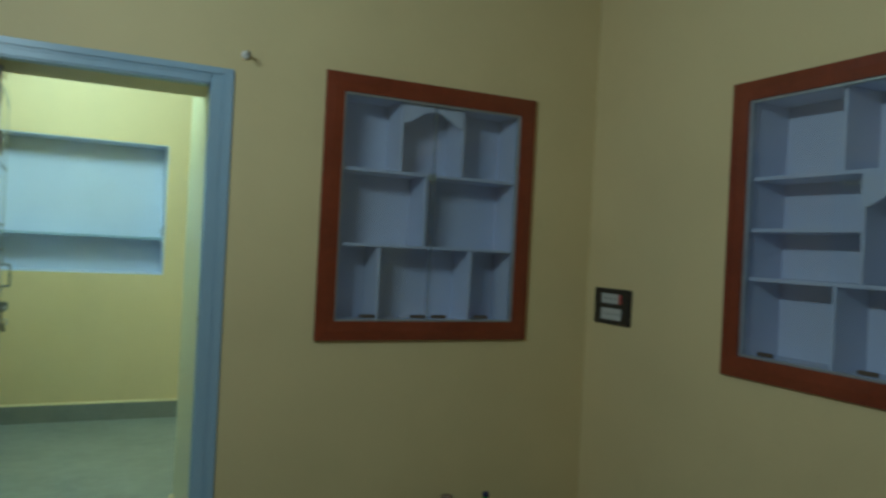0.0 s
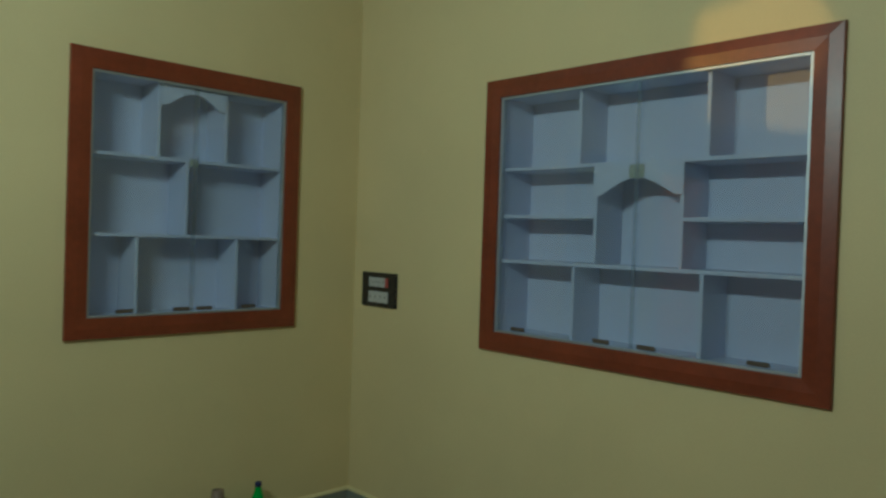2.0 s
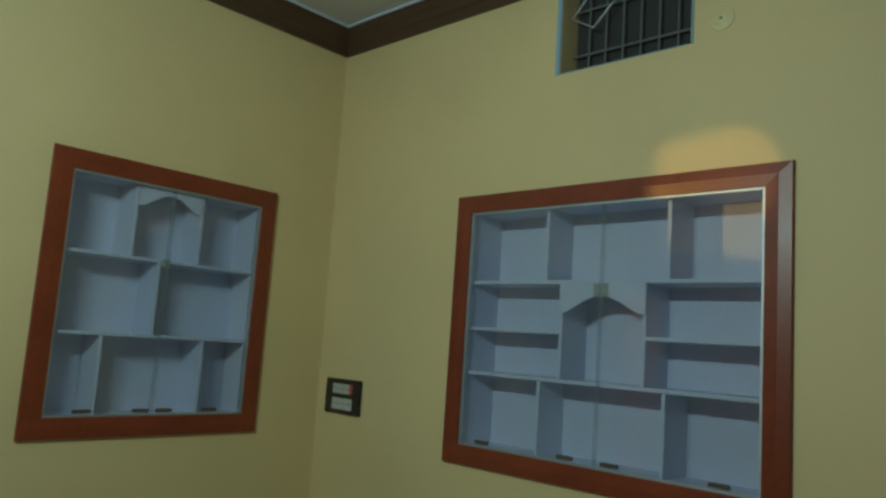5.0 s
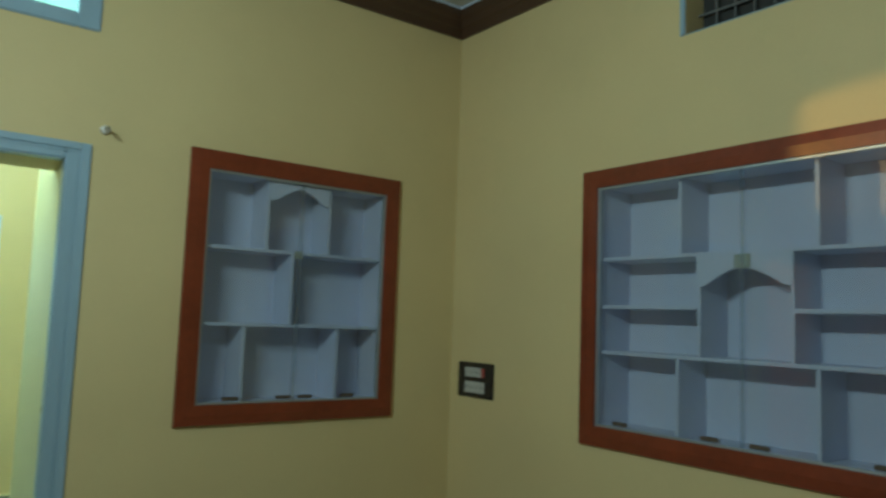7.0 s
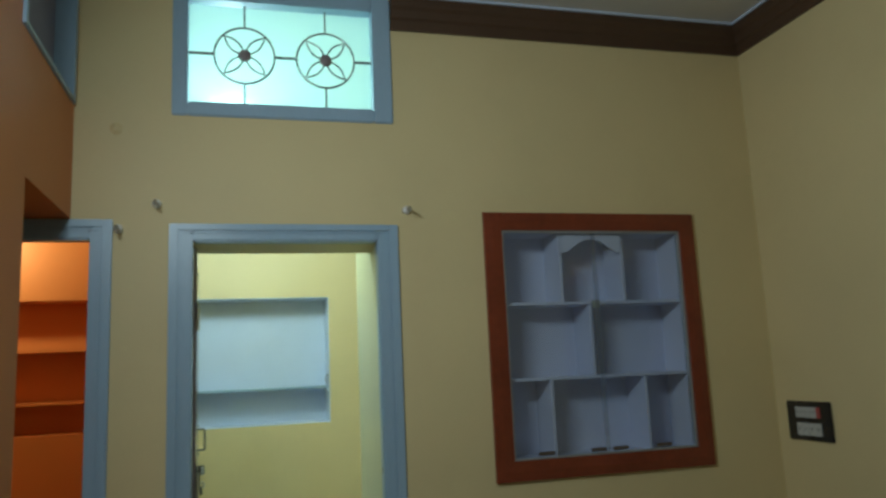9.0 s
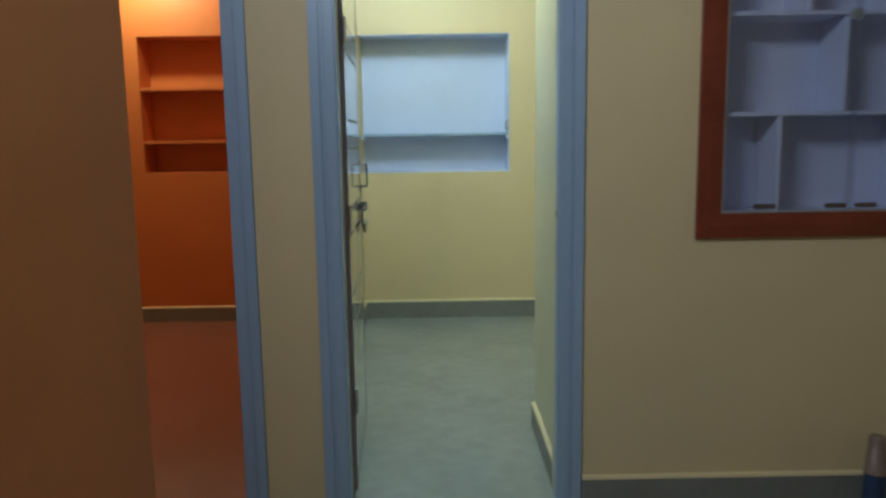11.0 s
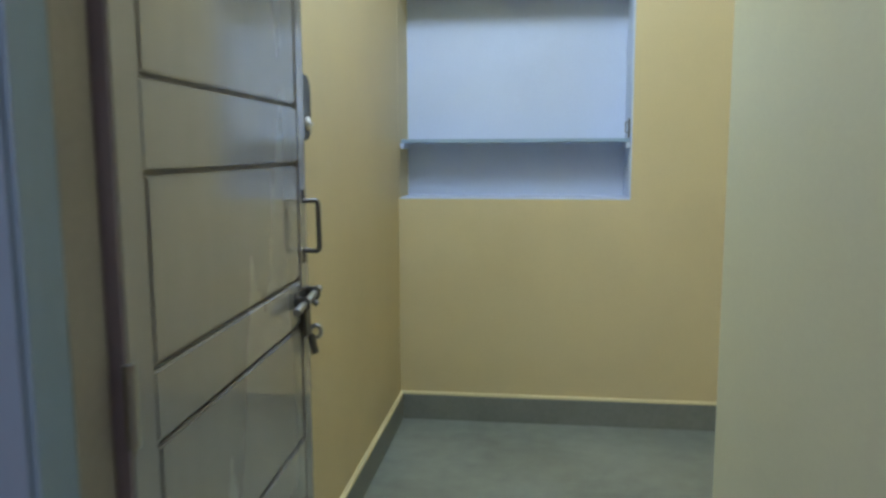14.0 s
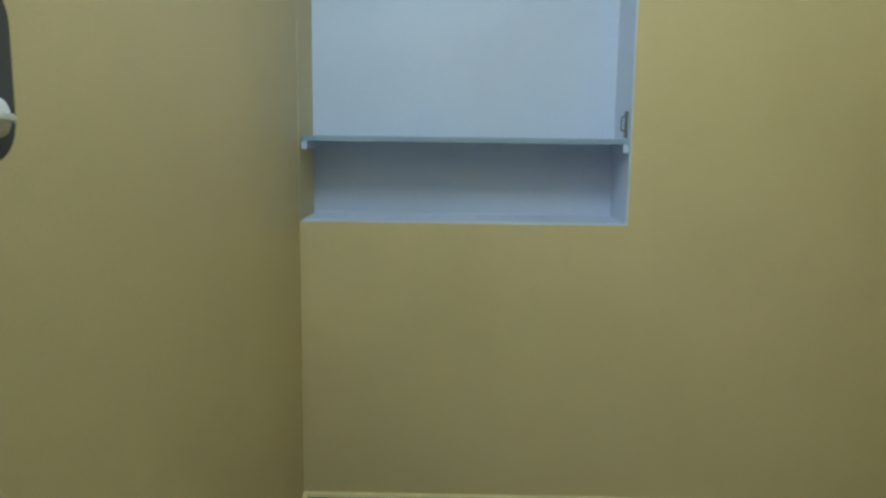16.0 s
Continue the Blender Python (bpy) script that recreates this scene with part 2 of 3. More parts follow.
def tube(name, pts, r, mat, parent=None, closed=False, res=3):
    cu = bpy.data.curves.new(name, "CURVE")
    cu.dimensions, cu.bevel_depth, cu.bevel_resolution = "3D", r, res
    sp = cu.splines.new("POLY")
    sp.points.add(len(pts) - 1)
    for p, q in zip(sp.points, pts):
        p.co = (*q, 1)
    sp.use_cyclic_u = closed
    cu.use_fill_caps = True
    tmp = bpy.data.objects.new("tmp", cu)
    me = bpy.data.meshes.new_from_object(tmp)
    bpy.data.objects.remove(tmp)
    me.materials.clear()
    me.materials.append(mat)
    me.name = name
    for p in me.polygons:
        p.use_smooth = True
    ob = new(name, me)
    if parent:
        ob.parent = parent
    return ob


def lathe(name, prof, mat, parent=None, seg=28):
    bm = bmesh.new()
    rings = []
    for r, z in prof:
        rings.append([bm.verts.new((r * math.cos(2 * math.pi * k / seg), r * math.sin(2 * math.pi * k / seg), z)) for k in range(seg)])
    for a, b in zip(rings, rings[1:]):
        for k in range(seg):
            bm.faces.new([a[k], a[(k + 1) % seg], b[(k + 1) % seg], b[k]])
    bm.faces.new(rings[0][::-1])
    bm.faces.new(rings[-1])
    return ob_from(bm, name, mat, parent, smooth=True)


def group(name, label, category, loc=(0, 0, 0), grp=""):
    e = new(name)
    e.location = loc
    return tagged(e, label, category, grp)


# ---- structure ----
XE, XW, XL, YB, YS, ZC = 2.187, -0.82, -0.60, 2.882, -4.6, 3.04
XO = -3.7
CAB_S = (0.885, 1.752, 1.03, 2.0)
CAB_B = (-2.205, -0.973, 1.008, 1.975)


def hole_for(c, m=0.006):
    return (c[0] - m, c[1] + m, c[2] - m, c[3] + m)


wall("wall_door", "y", 0.0, 0.12, XO, XE + 0.12, 0, ZC, [(-0.455, 0.415, -0.01, 2.005), (-1.60, -0.69, -0.01, 2.02), hole_for(CAB_S), (-0.45, 0.41, 2.475, 3.02)], YELLOW, "pale yellow painted wall with door openings and ventilator")
wall("wall_east", "x", XE, XE + 0.12, YS, 0.0, 0, ZC, [hole_for(CAB_B), (-1.94, -1.385, 2.515, 2.97)], YELLOW, "pale yellow painted wall with a glazed wall cabinet")
wall("wall_west", "x", XW - 0.15, XW, YS, -0.001, 0, ZC, [(-0.62, 0.1, -0.01, 2.04), (-0.70, -0.05, 2.49, 2.98)], ORANGE, "orange painted wall with a passage and ventilator opening")
wall("wall_south", "y", YS - 0.12, YS, XO, XE + 0.12, 0, ZC, [], YELLOW, "plain pale yellow painted wall")
wall("wall_back", "y", YB, YB + 0.12, XL, XE + 0.12, 0, ZC, [(XL + 0.001, 0.46, 1.06, 2.02)], YELLOW, "pale yellow wall with a white shelf niche")
wall("wall_back_orange", "y", YB, YB + 0.12, XO, XL - 0.002, 0, ZC, [(-2.14, -1.1, 1.08, 2.03)], ORANGE, "orange painted wall with recessed shelves")
wall("wall_inner_west", "x", XL - 0.05, XL, 0.122, YB - 0.001, 0, ZC, [], YELLOW, "pale yellow painted wall beside the open door")
wall("wall_orange_east", "x", XL - 0.11, XL - 0.052, 0.122, YB - 0.001, 0, ZC, [], ORANGE, "orange painted wall")
tagged(box("wall_lintel", (XL + 0.001, 0.122, 1.957), (0.364, 0.33, 2.44), YELLOW), "yellow painted lintel over the doorway", "lintel", kind="structure")
wall("wall_stub", "x", 0.365, 0.465, 0.122, 0.75, 0, ZC, [], PALE, "short pale cream wall just inside the doorway")
wall("wall_stub_north", "y", 0.63, 0.75, 0.467, XE + 0.12, 0, ZC, [], YELLOW, "pale yellow painted wall")
wall("wall_inner_east", "x", XE, XE + 0.12, 0.752, YB - 0.001, 0, ZC, [], YELLOW, "pale yellow painted wall")
wall("wall_far_west", "x", XO - 0.12, XO, YS, YB + 0.12, 0, ZC, [], ORANGE, "orange painted wall")
tagged(box("floor", (XL - 0.08, YS - 0.1, -0.1), (XE + 0.12, YB + 0.12, 0), FLOOR), "smooth grey-green cement floor", "floor", kind="structure")
tagged(box("floor_orange_room", (XO - 0.12, YS - 0.1, -0.1), (XL - 0.081, YB + 0.12, 0), RED_FLOOR), "reddish smooth cement floor", "floor", kind="structure")
tagged(box("ceiling", (XO - 0.12, YS - 0.12, ZC), (XE + 0.6, YB + 0.4, ZC + 0.1), CEIL), "off-white painted ceiling", "ceiling", kind="structure")


def profile_run(name, prof, p0, p1, out, mat, label, category, mitre=(0, 0)):
    """A moulding: (outward, height) outline swept from p0 to p1; out is its outward way. mitre: which ends are cut back at 45 degrees."""
    bm = bmesh.new()
    rings = []
    way = (Vector(p1) - Vector(p0)).normalized()
    for p, cut in ((p0, mitre[0]), (p1, -mitre[1])):
        rings.append([bm.verts.new((p[0] + out[0] * o + way[0] * cut * o, p[1] + out[1] * o + way[1] * cut * o, z)) for o, z in prof])
    k = len(prof)
    for i in range(k):
        bm.faces.new([rings[0][i], rings[0][(i + 1) % k], rings[1][(i + 1) % k], rings[1][i]])
    bm.faces.new(rings[0])
    bm.faces.new(rings[1][::-1])
    return tagged(ob_from(bm, name, mat), label, category, kind="structure")


Z0 = 2.888
CORN = [(0.0, Z0), (0.012, Z0), (0.014, Z0 + 0.045), (0.024, Z0 + 0.055), (0.030, Z0 + 0.085), (0.042, Z0 + 0.10), (0.045, Z0 + 0.112), (0.045, ZC - 0.013), (0.0, ZC - 0.013)]
EDGE = [(0.0, ZC - 0.012), (0.053, ZC - 0.012), (0.053, ZC - 0.001), (0.0, ZC - 0.001)]
LBL = "dark brown moulded cornice under the ceiling"
for pr, mt, nm in ((CORN, CORNICE, "cornice"), (EDGE, WHITE, "cornice_edge")):
    profile_run(nm + "_door_wall", pr, (0.43, -0.001), (XE - 0.001, -0.001), (0, -1), mt, LBL, "cornice", (0, 1))
    profile_run(nm + "_east_north", pr, (XE - 0.001, -0.001), (XE - 0.001, -1.36), (-1, 0), mt, LBL, "cornice", (1, 0))
    profile_run(nm + "_east_south", pr, (XE - 0.001, -1.965), (XE - 0.001, YS), (-1, 0), mt, LBL, "cornice")


def skirting(name, p0, p1, out, h=0.118):
    prof = [(0.0, 0.0), (0.014, 0.0), (0.014, h - 0.004), (0.011, h), (0.0, h)]
    cap = [(0.0, h + 0.001), (0.016, h + 0.001), (0.013, h + 0.010), (0.0, h + 0.014)]
    profile_run("baseboard_" + name, prof, p0, p1, out, SKIRT, "grey cement skirting", "skirting")
    profile_run("baseboard_cap_" + name, cap, p0, p1, out, CREAM, "cream painted edge above the skirting", "skirting")


skirting("back", (XL, YB - 0.001), (XE, YB - 0.001), (0, -1), 0.121)
skirting("inner_west", (XL + 0.001, 0.13), (XL + 0.001, YB - 0.016), (1, 0), 0.118)
skirting("stub", (0.364, 0.125), (0.364, 0.75), (-1, 0), 0.1)
skirting("door_wall", (0.432, -0.001), (XE, -0.001), (0, -1), 0.098)
skirting("east", (XE - 0.001, -0.016), (XE - 0.001, YS), (-1, 0), 0.098)
skirting("orange_back", (XO, YB - 0.001), (XL - 0.112, YB - 0.001), (0, -1), 0.1)


# ---- door frames ----
def door_frame(name, xo0, xo1, xi0, xi1, zo, zi, y0=-0.006, y1=0.06):
    g = tagged(new(name), "blue-grey enamelled wooden door frame with stepped moulding", "door frame", kind="structure")
    for nm, lo, hi in (("post", (xo0, y0, 0), (xi0, y1, zo)), ("post", (xi1, y0, 0), (xo1, y1, zo)), ("head", (xi0, y0, zi), (xi1, y1, zo))):
        box(nm, lo, hi, BLUE, 0.006, g)
    w = xi0 - xo0
    # raised outer moulding and a stepped bead
    for k, (a, b, d) in enumerate(((0.0, 0.40, 0.007), (0.46, 0.56, 0.003))):
        o0, o1 = xo0 + a * w, xo0 + b * w
        q0, q1 = xo1 - b * w, xo1 - a * w
        zt, zb = zo - a * (zo - zi), zo - b * (zo - zi)
        box("moulding", (o0, y0 - d, 0), (o1, y0 - 0.0005, zt), BLUE, d * 0.45, g)
        box("moulding", (q0, y0 - d, 0), (q1, y0 - 0.0005, zt), BLUE, d * 0.45, g)
        box("moulding", (o1, y0 - d, zb), (q0, y0 - 0.0005, zt), BLUE, d * 0.45, g)
    return g


fr = door_frame("door_frame_1", -0.47, 0.43, -0.382, 0.343, 2.022, 1.953)
box("latch_hole", (0.3422, 0.030, 1.020), (0.3436, 0.044, 1.042), DARK, 0, fr)
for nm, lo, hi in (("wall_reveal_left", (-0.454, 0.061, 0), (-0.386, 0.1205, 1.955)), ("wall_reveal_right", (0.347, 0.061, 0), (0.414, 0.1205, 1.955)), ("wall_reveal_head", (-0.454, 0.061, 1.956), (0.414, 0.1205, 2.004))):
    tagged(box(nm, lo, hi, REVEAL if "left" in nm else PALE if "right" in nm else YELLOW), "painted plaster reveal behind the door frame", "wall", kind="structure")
door_frame("door_frame_2", -1.62, -0.672, -1.54, -0.752, 2.036, 1.958)


# ---- open door leaf ----
def door_leaf():
    """Built with the hinge at the origin, the leaf along +y and its front face at x = 0."""
    e = tagged(new("door_leaf"), "grey glossy panelled wooden door standing open", "door")
    w, z0, z1, t = 0.715, 0.012, 1.945, 0.038
    box("core", (-t, 0, z0), (-0.011, w, z1), LEAF, 0.003, e)
    rows = [(0.06, 0.275), (0.390, 0.606), (0.722, 0.955), (1.038, 1.263), (1.362, 1.605), (1.70, 1.885)]
    y0, y1 = 0.060, 0.662
    # stiles and rails proud of the core, panels inside a groove coloured darker as shade
    for lo, hi in (((-0.012, 0.0, z0), (0.0, y0, z1)), ((-0.012, y1, z0), (0.0, w, z1))):
        box("stile", lo, hi, LEAF, 0.0025, e)
    zz = [z0] + [c for r in rows for c in r] + [z1]
    for a, b in zip(zz[0::2], zz[1::2]):
        box("rail", (-0.012, y0, a), (-0.0004, y1, b), LEAF, 0.0025, e)
    for a, b in rows:
        box("groove", (-0.0118, y0, a), (-0.0095, y1, b), GROOVE, 0, e)
        box("panel", (-0.0112, y0 + 0.006, a + 0.007), (-0.0012, y1 - 0.006, b - 0.007), LEAF, 0.003, e)
    box("hinge_edge", (-t + 0.001, -0.003, z0), (-0.001, 0.0, z1), EDGE_PAINT, 0, e)
    # square-section pull handle on two tabs
    hy = w - 0.026
    zt, zb = 1.188, 1.092
    tube("pull_handle", [(0.002, hy, zt), (0.024, hy, zt + 0.001), (0.0285, hy, zt - 0.002), (0.030, hy, zt - 0.007), (0.031, hy, zb + 0.008), (0.0295, hy, zb + 0.002), (0.025, hy, zb - 0.001), (0.002, hy, zb)], 0.0048, DULL, e)
    for za, zc in ((zt - 0.004, zt + 0.022), (zb - 0.024, zb + 0.004)):
        box("handle_tab", (0.0003, hy - 0.009, za), (0.003, hy + 0.009, zc), DULL, 0.001, e)
    # sliding bolt, its guides, hasp and ring
    box("bolt_plate", (0.0003, hy - 0.075, 0.990), (0.0025, hy + 0.022, 1.022), DULL, 0.001, e)
    tube("bolt", [(0.020, hy - 0.132, 0.997), (0.020, hy - 0.126, 0.998), (0.020, hy + 0.020, 1.011), (0.020, hy + 0.030, 1.012)], 0.0075, ZINC, e)
    for y, z in ((hy - 0.08, 1.002), (hy - 0.002, 1.009)):
        box("bolt_guide", (0.002, y - 0.007, z - 0.013), (0.030, y + 0.007, z + 0.013), DULL, 0.004, e)
    tube("bolt_knob", [(0.020, hy - 0.03, 1.000), (0.032, hy - 0.03, 0.992)], 0.005, DULL, e)
    box("hasp", (0.002, hy - 0.040, 0.925), (0.010, hy + 0.002, 0.990), DULL, 0.004, e)
    tube("lock_ring", [(0.017 + 0.011 * math.cos(a), hy + 0.008, 0.930 + 0.012 * math.sin(a)) for a in np.linspace(0, 2 * math.pi, 17)[:-1]], 0.004, STEEL, e, True)
    tube("lock_tongue", [(0.010, hy - 0.002, 0.925), (0.014, hy + 0.002, 0.898), (0.016, hy + 0.003, 0.888)], 0.0075, DULL, e)
    for z in (0.35, 1.02, 1.66):
        tube("hinge", [(0.004, -0.004, z - 0.045), (0.004, -0.004, z + 0.045)], 0.007, STEEL, e)
    return e


leaf = door_leaf()
leaf.matrix_world = pose(-0.372, 0.132, 0, 0, 0, 2.4)


# ---- ventilator over the door ----
def ventilator():
    e = tagged(new("window_1"), "blue-grey framed ventilator with frosted glass and flower grille", "window", kind="structure")
    x0, x1, z0, z1 = -0.466, 0.427, 2.462, 3.03
    i0, i1, j0, j1 = -0.407, 0.346, 2.521, 2.965
    for lo, hi in (((x0, -0.012, z0), (i0, 0.124, z1)), ((i1, -0.012, z0), (x1, 0.124, z1)), ((i0, -0.012, z0), (i1, 0.124, j0)), ((i0, -0.012, j1), (i1, 0.124, z1))):
        box("frame", lo, hi, BLUE, 0.005, e)
    gl = box("pane", (i0, 0.05, j0), (i1, 0.055, j1), FROST, 0, e)
    gl.visible_shadow = False
    y = 0.034
    zc = 2.745
    for cx in (-0.185, 0.150):
        tube("grille_ring", [(cx + 0.122 * math.cos(a), y, zc + 0.122 * math.sin(a)) for a in np.linspace(0, 2 * math.pi, 49)[:-1]], 0.0045, GRILLE, e, True)
        for k in range(4):
            a0 = math.pi / 4 + k * math.pi / 2
            pts = []
            for s in list(np.linspace(0, 1, 11)) + list(np.linspace(1, 0, 11))[1:-1]:
                side = 1 if len(pts) < 11 else -1
                r, w = 0.116 * s, side * 0.020 * math.sin(math.pi * s)
                pts.append((cx + r * math.cos(a0) - w * math.sin(a0), y - 0.003, zc + r * math.sin(a0) + w * math.cos(a0)))
            tube("petal", pts, 0.0036, GRILLE, e, True)
        boss = lathe("boss", [(0.0, -0.006), (0.027, -0.006), (0.024, 0.004), (0.013, 0.010), (0.0005, 0.012)], BOSS, e, 16)
        boss.matrix_world = pose(cx, y - 0.004, zc, 90, 0, 0)
        tube("grille_bar", [(cx, y, j0), (cx, y, zc - 0.122)], 0.004, GRILLE, e)
        tube("grille_bar", [(cx, y, zc + 0.122), (cx, y, j1)], 0.004, GRILLE, e)
    for a, b in ((i0, -0.307), (-0.063, 0.028), (0.272, i1)):
        tube("grille_bar", [(a, y, zc), (b, y, zc)], 0.0062, GRILLE, e)


ventilator()


def east_window():
    e = tagged(new("window_2"), "small high window with blue-grey frame and iron bars, dark outside", "window", kind="structure")
    x0, x1 = XE - 0.008, XE + 0.122
    y0, y1, z0, z1 = -1.945, -1.362, 2.512, 2.985
    t = 0.022
    for lo, hi in (((x0, y0, z0), (x1, y0 + 0.008, z1)), ((x0, y1 - t, z0), (x1, y1, z1)), ((x0 + 0.004, y0 + t, z0), (x1, y1 - t, z0 + 0.004)), ((x0, y0 + t, z1 - t), (x1, y1 - t, z1))):
        box("frame", lo, hi, BLUE, 0.003, e)
    xb = XE + 0.085
    ys = np.linspace(y0 + t, y1 - t, 8)
    for y in ys[1:-1]:
        tube("bar", [(xb, y, z0), (xb, y, z1)], 0.004, IRON, e)
    for z in (2.61, 2.80):
        tube("cross_bar", [(xb, y0, z), (xb, y1, z)], 0.005, IRON, e)
    xo = XE + 0.05
    tube("grille_diamond", [(xo, -1.40, 2.76), (xo, -1.50, 2.70), (xo, -1.60, 2.80), (xo, -1.50, 2.88)], 0.005, ALU, e, True)
    box("night_pane", (XE + 0.112, y0 + t, z0 + 0.012), (XE + 0.116, y1 - t, z1 - t), DARK, 0, e)


east_window()


def west_ventilator():
    e = tagged(new("window_3"), "blue-grey framed ventilator in the orange wall", "window", kind="structure")
    x0, x1 = XW - 0.152, XW + 0.010
    y0, y1, z0, z1 = -0.72, -0.02, 2.480, 3.0
    for lo, hi in (((x0, y0, z0), (x1, y0 + 0.03, z1)), ((x0, y1 - 0.04, z0), (x1, y1, z1)), ((x0, y0 + 0.03, z0), (x1, y1 - 0.04, z0 + 0.02)), ((x0, y0 + 0.03, z1 - 0.03), (x1, y1 - 0.04, z1))):
        box("frame", lo, hi, BLUE, 0.003, e)
    box("pane", (XW - 0.07, y0 + 0.03, z0 + 0.02), (XW - 0.065, y1 - 0.04, z1 - 0.03), SHUTTER, 0, e)


west_ventilator()


# ---- glazed wall cabinets ----
# built with the front in the x-z plane at y = 0, depth along +y, then turned into place
def cabinet(name, label, W, H, rim, D, shelves, uprights, arch, splits, pulls):
    """W, H: the glazed opening; its lower corner is the origin."""
    e = tagged(new(name), label, "wall cabinet")
    bm = bmesh.new()
    t = 0.012
    add_box(bm, (-t, 0.012, -t), (0.0, D, H + t))
    add_box(bm, (W, 0.012, -t), (W + t, D, H + t))
    add_box(bm, (0, 0.012, -t), (W, D, 0))
    add_box(bm, (0, 0.012, H), (W, D, H + t))
    add_box(bm, (-t, D, -t), (W + t, D + 0.01, H + t))
    ob_from(bm, "carcass", CABINET, e)
    for x0, x1, z in shelves:
        box("shelf", (x0, 0.022, z - 0.007), (x1, D - 0.0005, z + 0.007), CABINET, 0.0015, e)
    for x, z0, z1 in uprights:
        box("upright", (x - 0.007, 0.026, z0 + 0.0072), (x + 0.007, D - 0.0005, z1 - 0.0072), CABINET, 0.0015, e)
    # arched fascia: (x0, x1, foot, spring, crown, top)
    ax0, ax1, foot, crown, top = arch
    bm = bmesh.new()
    n = 24
    ups, dns = [], []
    for k in range(n + 1):
        s = k / n
        u = abs(2 * s - 1)
        shape = 0.5 + 0.5 * math.cos(math.pi * min(1, u / 0.86))
        dns.append((ax0 + (ax1 - ax0) * s, foot + (crown - foot) * shape ** 0.6))
        ups.append((ax0 + (ax1 - ax0) * s, top))
    for y in (0.020, 0.030):
        va = [bm.verts.new((x, y, z)) for x, z in dns]
        vb = [bm.verts.new((x, y, z)) for x, z in ups]
        for k in range(n):
            bm.faces.new([va[k], va[k + 1], vb[k + 1], vb[k]])
        if y == 0.020:
            fa, fb = va, vb
        else:
            for k in range(n):
                bm.faces.new([fa[k], fa[k + 1], va[k + 1], va[k]])
                bm.faces.new([fb[k], fb[k + 1], vb[k + 1], vb[k]])
    ob_from(bm, "arch_fascia", CABINET, e)
    # mitred wooden surround
    bm = bmesh.new()
    prof = [(0.0, 0.012), (0.0, -0.012), (0.006, -0.018), (0.5, -0.021), (0.97, -0.018), (1.0, -0.012), (1.0, -0.0005)]
    l, r, b, u = rim
    rings = []
    for cx, cz, dx, dz in ((0, 0, -l, -b), (W, 0, r, -b), (W, H, r, u), (0, H, -l, u)):
        rings.append([bm.verts.new((cx + dx * f, y, cz + dz * f)) for f, y in prof])
    for i in range(4):
        p, q = rings[i], rings[(i + 1) % 4]
        for k in range(len(prof) - 1):
            bm.faces.new([p[k], p[k + 1], q[k + 1], q[k]])
    ob_from(bm, "surround", WOOD, e)
    # aluminium track
    for lo, hi in (((0.0005, -0.010, 0.0005), (0.010, 0.016, H - 0.0005)), ((W - 0.010, -0.010, 0.0005), (W - 0.0005, 0.016, H - 0.0005)), ((0.0105, -0.010, 0.0005), (W - 0.0105, 0.016, 0.008)), ((0.0105, -0.010, H - 0.009), (W - 0.0105, 0.016, H - 0.0005))):
        box("track", lo, hi, ALU, 0.001, e)
    for k, (a, b2) in enumerate(splits):
        y = -0.004 + 0.010 * (k % 2)
        p = box("sliding_pane", (a, y, 0.009), (b2, y + 0.004, H - 0.010), GLASS, 0, e)
        p.visible_shadow = False
    for k, x in enumerate(pulls):
        box("pull", (x - 0.037, -0.012, 0.014), (x + 0.037, -0.0045, 0.030), BROWNP, 0.003, e)
    return e


# small cabinet in the door wall
W, H = 0.867, 0.97
s = cabinet("wall_cabinet", "red-brown framed recessed cabinet with white shelves behind glass", W, H, (0.08, 0.076, 0.083, 0.080), 0.20,
            [(0.0, W, 0.652), (0.0, W, 0.328)],
            [(0.283, 0.652, H + 0.007), (0.586, 0.652, H + 0.007), (0.412, 0.328, 0.652), (0.204, -0.007, 0.328), (0.654, -0.007, 0.328)],
            (0.29, 0.579, 0.878, 0.938, H), [(0.008, 0.444), (0.426, W - 0.008)], [0.148, 0.386, 0.488, 0.70])
s.matrix_world = pose(CAB_S[0], 0, CAB_S[2])
STICKER = material("pale_sticker", (0.34, 0.36, 0.30), 0.4)
box("sticker", (0.415, 0.0165, 0.628), (0.455, 0.0175, 0.662), STICKER, 0, s)
# large cabinet in the east wall
W, H = 1.232, 0.967
b = cabinet("wall_cabinet", "large red-brown framed recessed cabinet with white shelves behind glass", W, H, (0.080, 0.085, 0.080, 0.075), 0.20,
            [(0.0, 0.435, 0.672), (0.815, W, 0.672), (0.435, 0.815, 0.672), (0.0, 0.448, 0.478), (0.812, W, 0.470), (0.0, W, 0.294)],
            [(0.372, 0.672, H + 0.007), (0.890, 0.672, H + 0.007), (0.455, 0.294, 0.672), (0.805, 0.294, 0.672), (0.363, -0.007, 0.294), (0.886, -0.007, 0.294)],
            (0.448, 0.812, 0.555, 0.618, 0.665), [(0.008, 0.652), (0.630, W - 0.008)], [0.125, 0.522, 0.708, 1.10])
b.matrix_world = pose(XE, CAB_B[1], CAB_B[2], 0, 0, -90)
box("sticker", (0.60, 0.0165, 0.615), (0.662, 0.0175, 0.665), STICKER, 0, b)


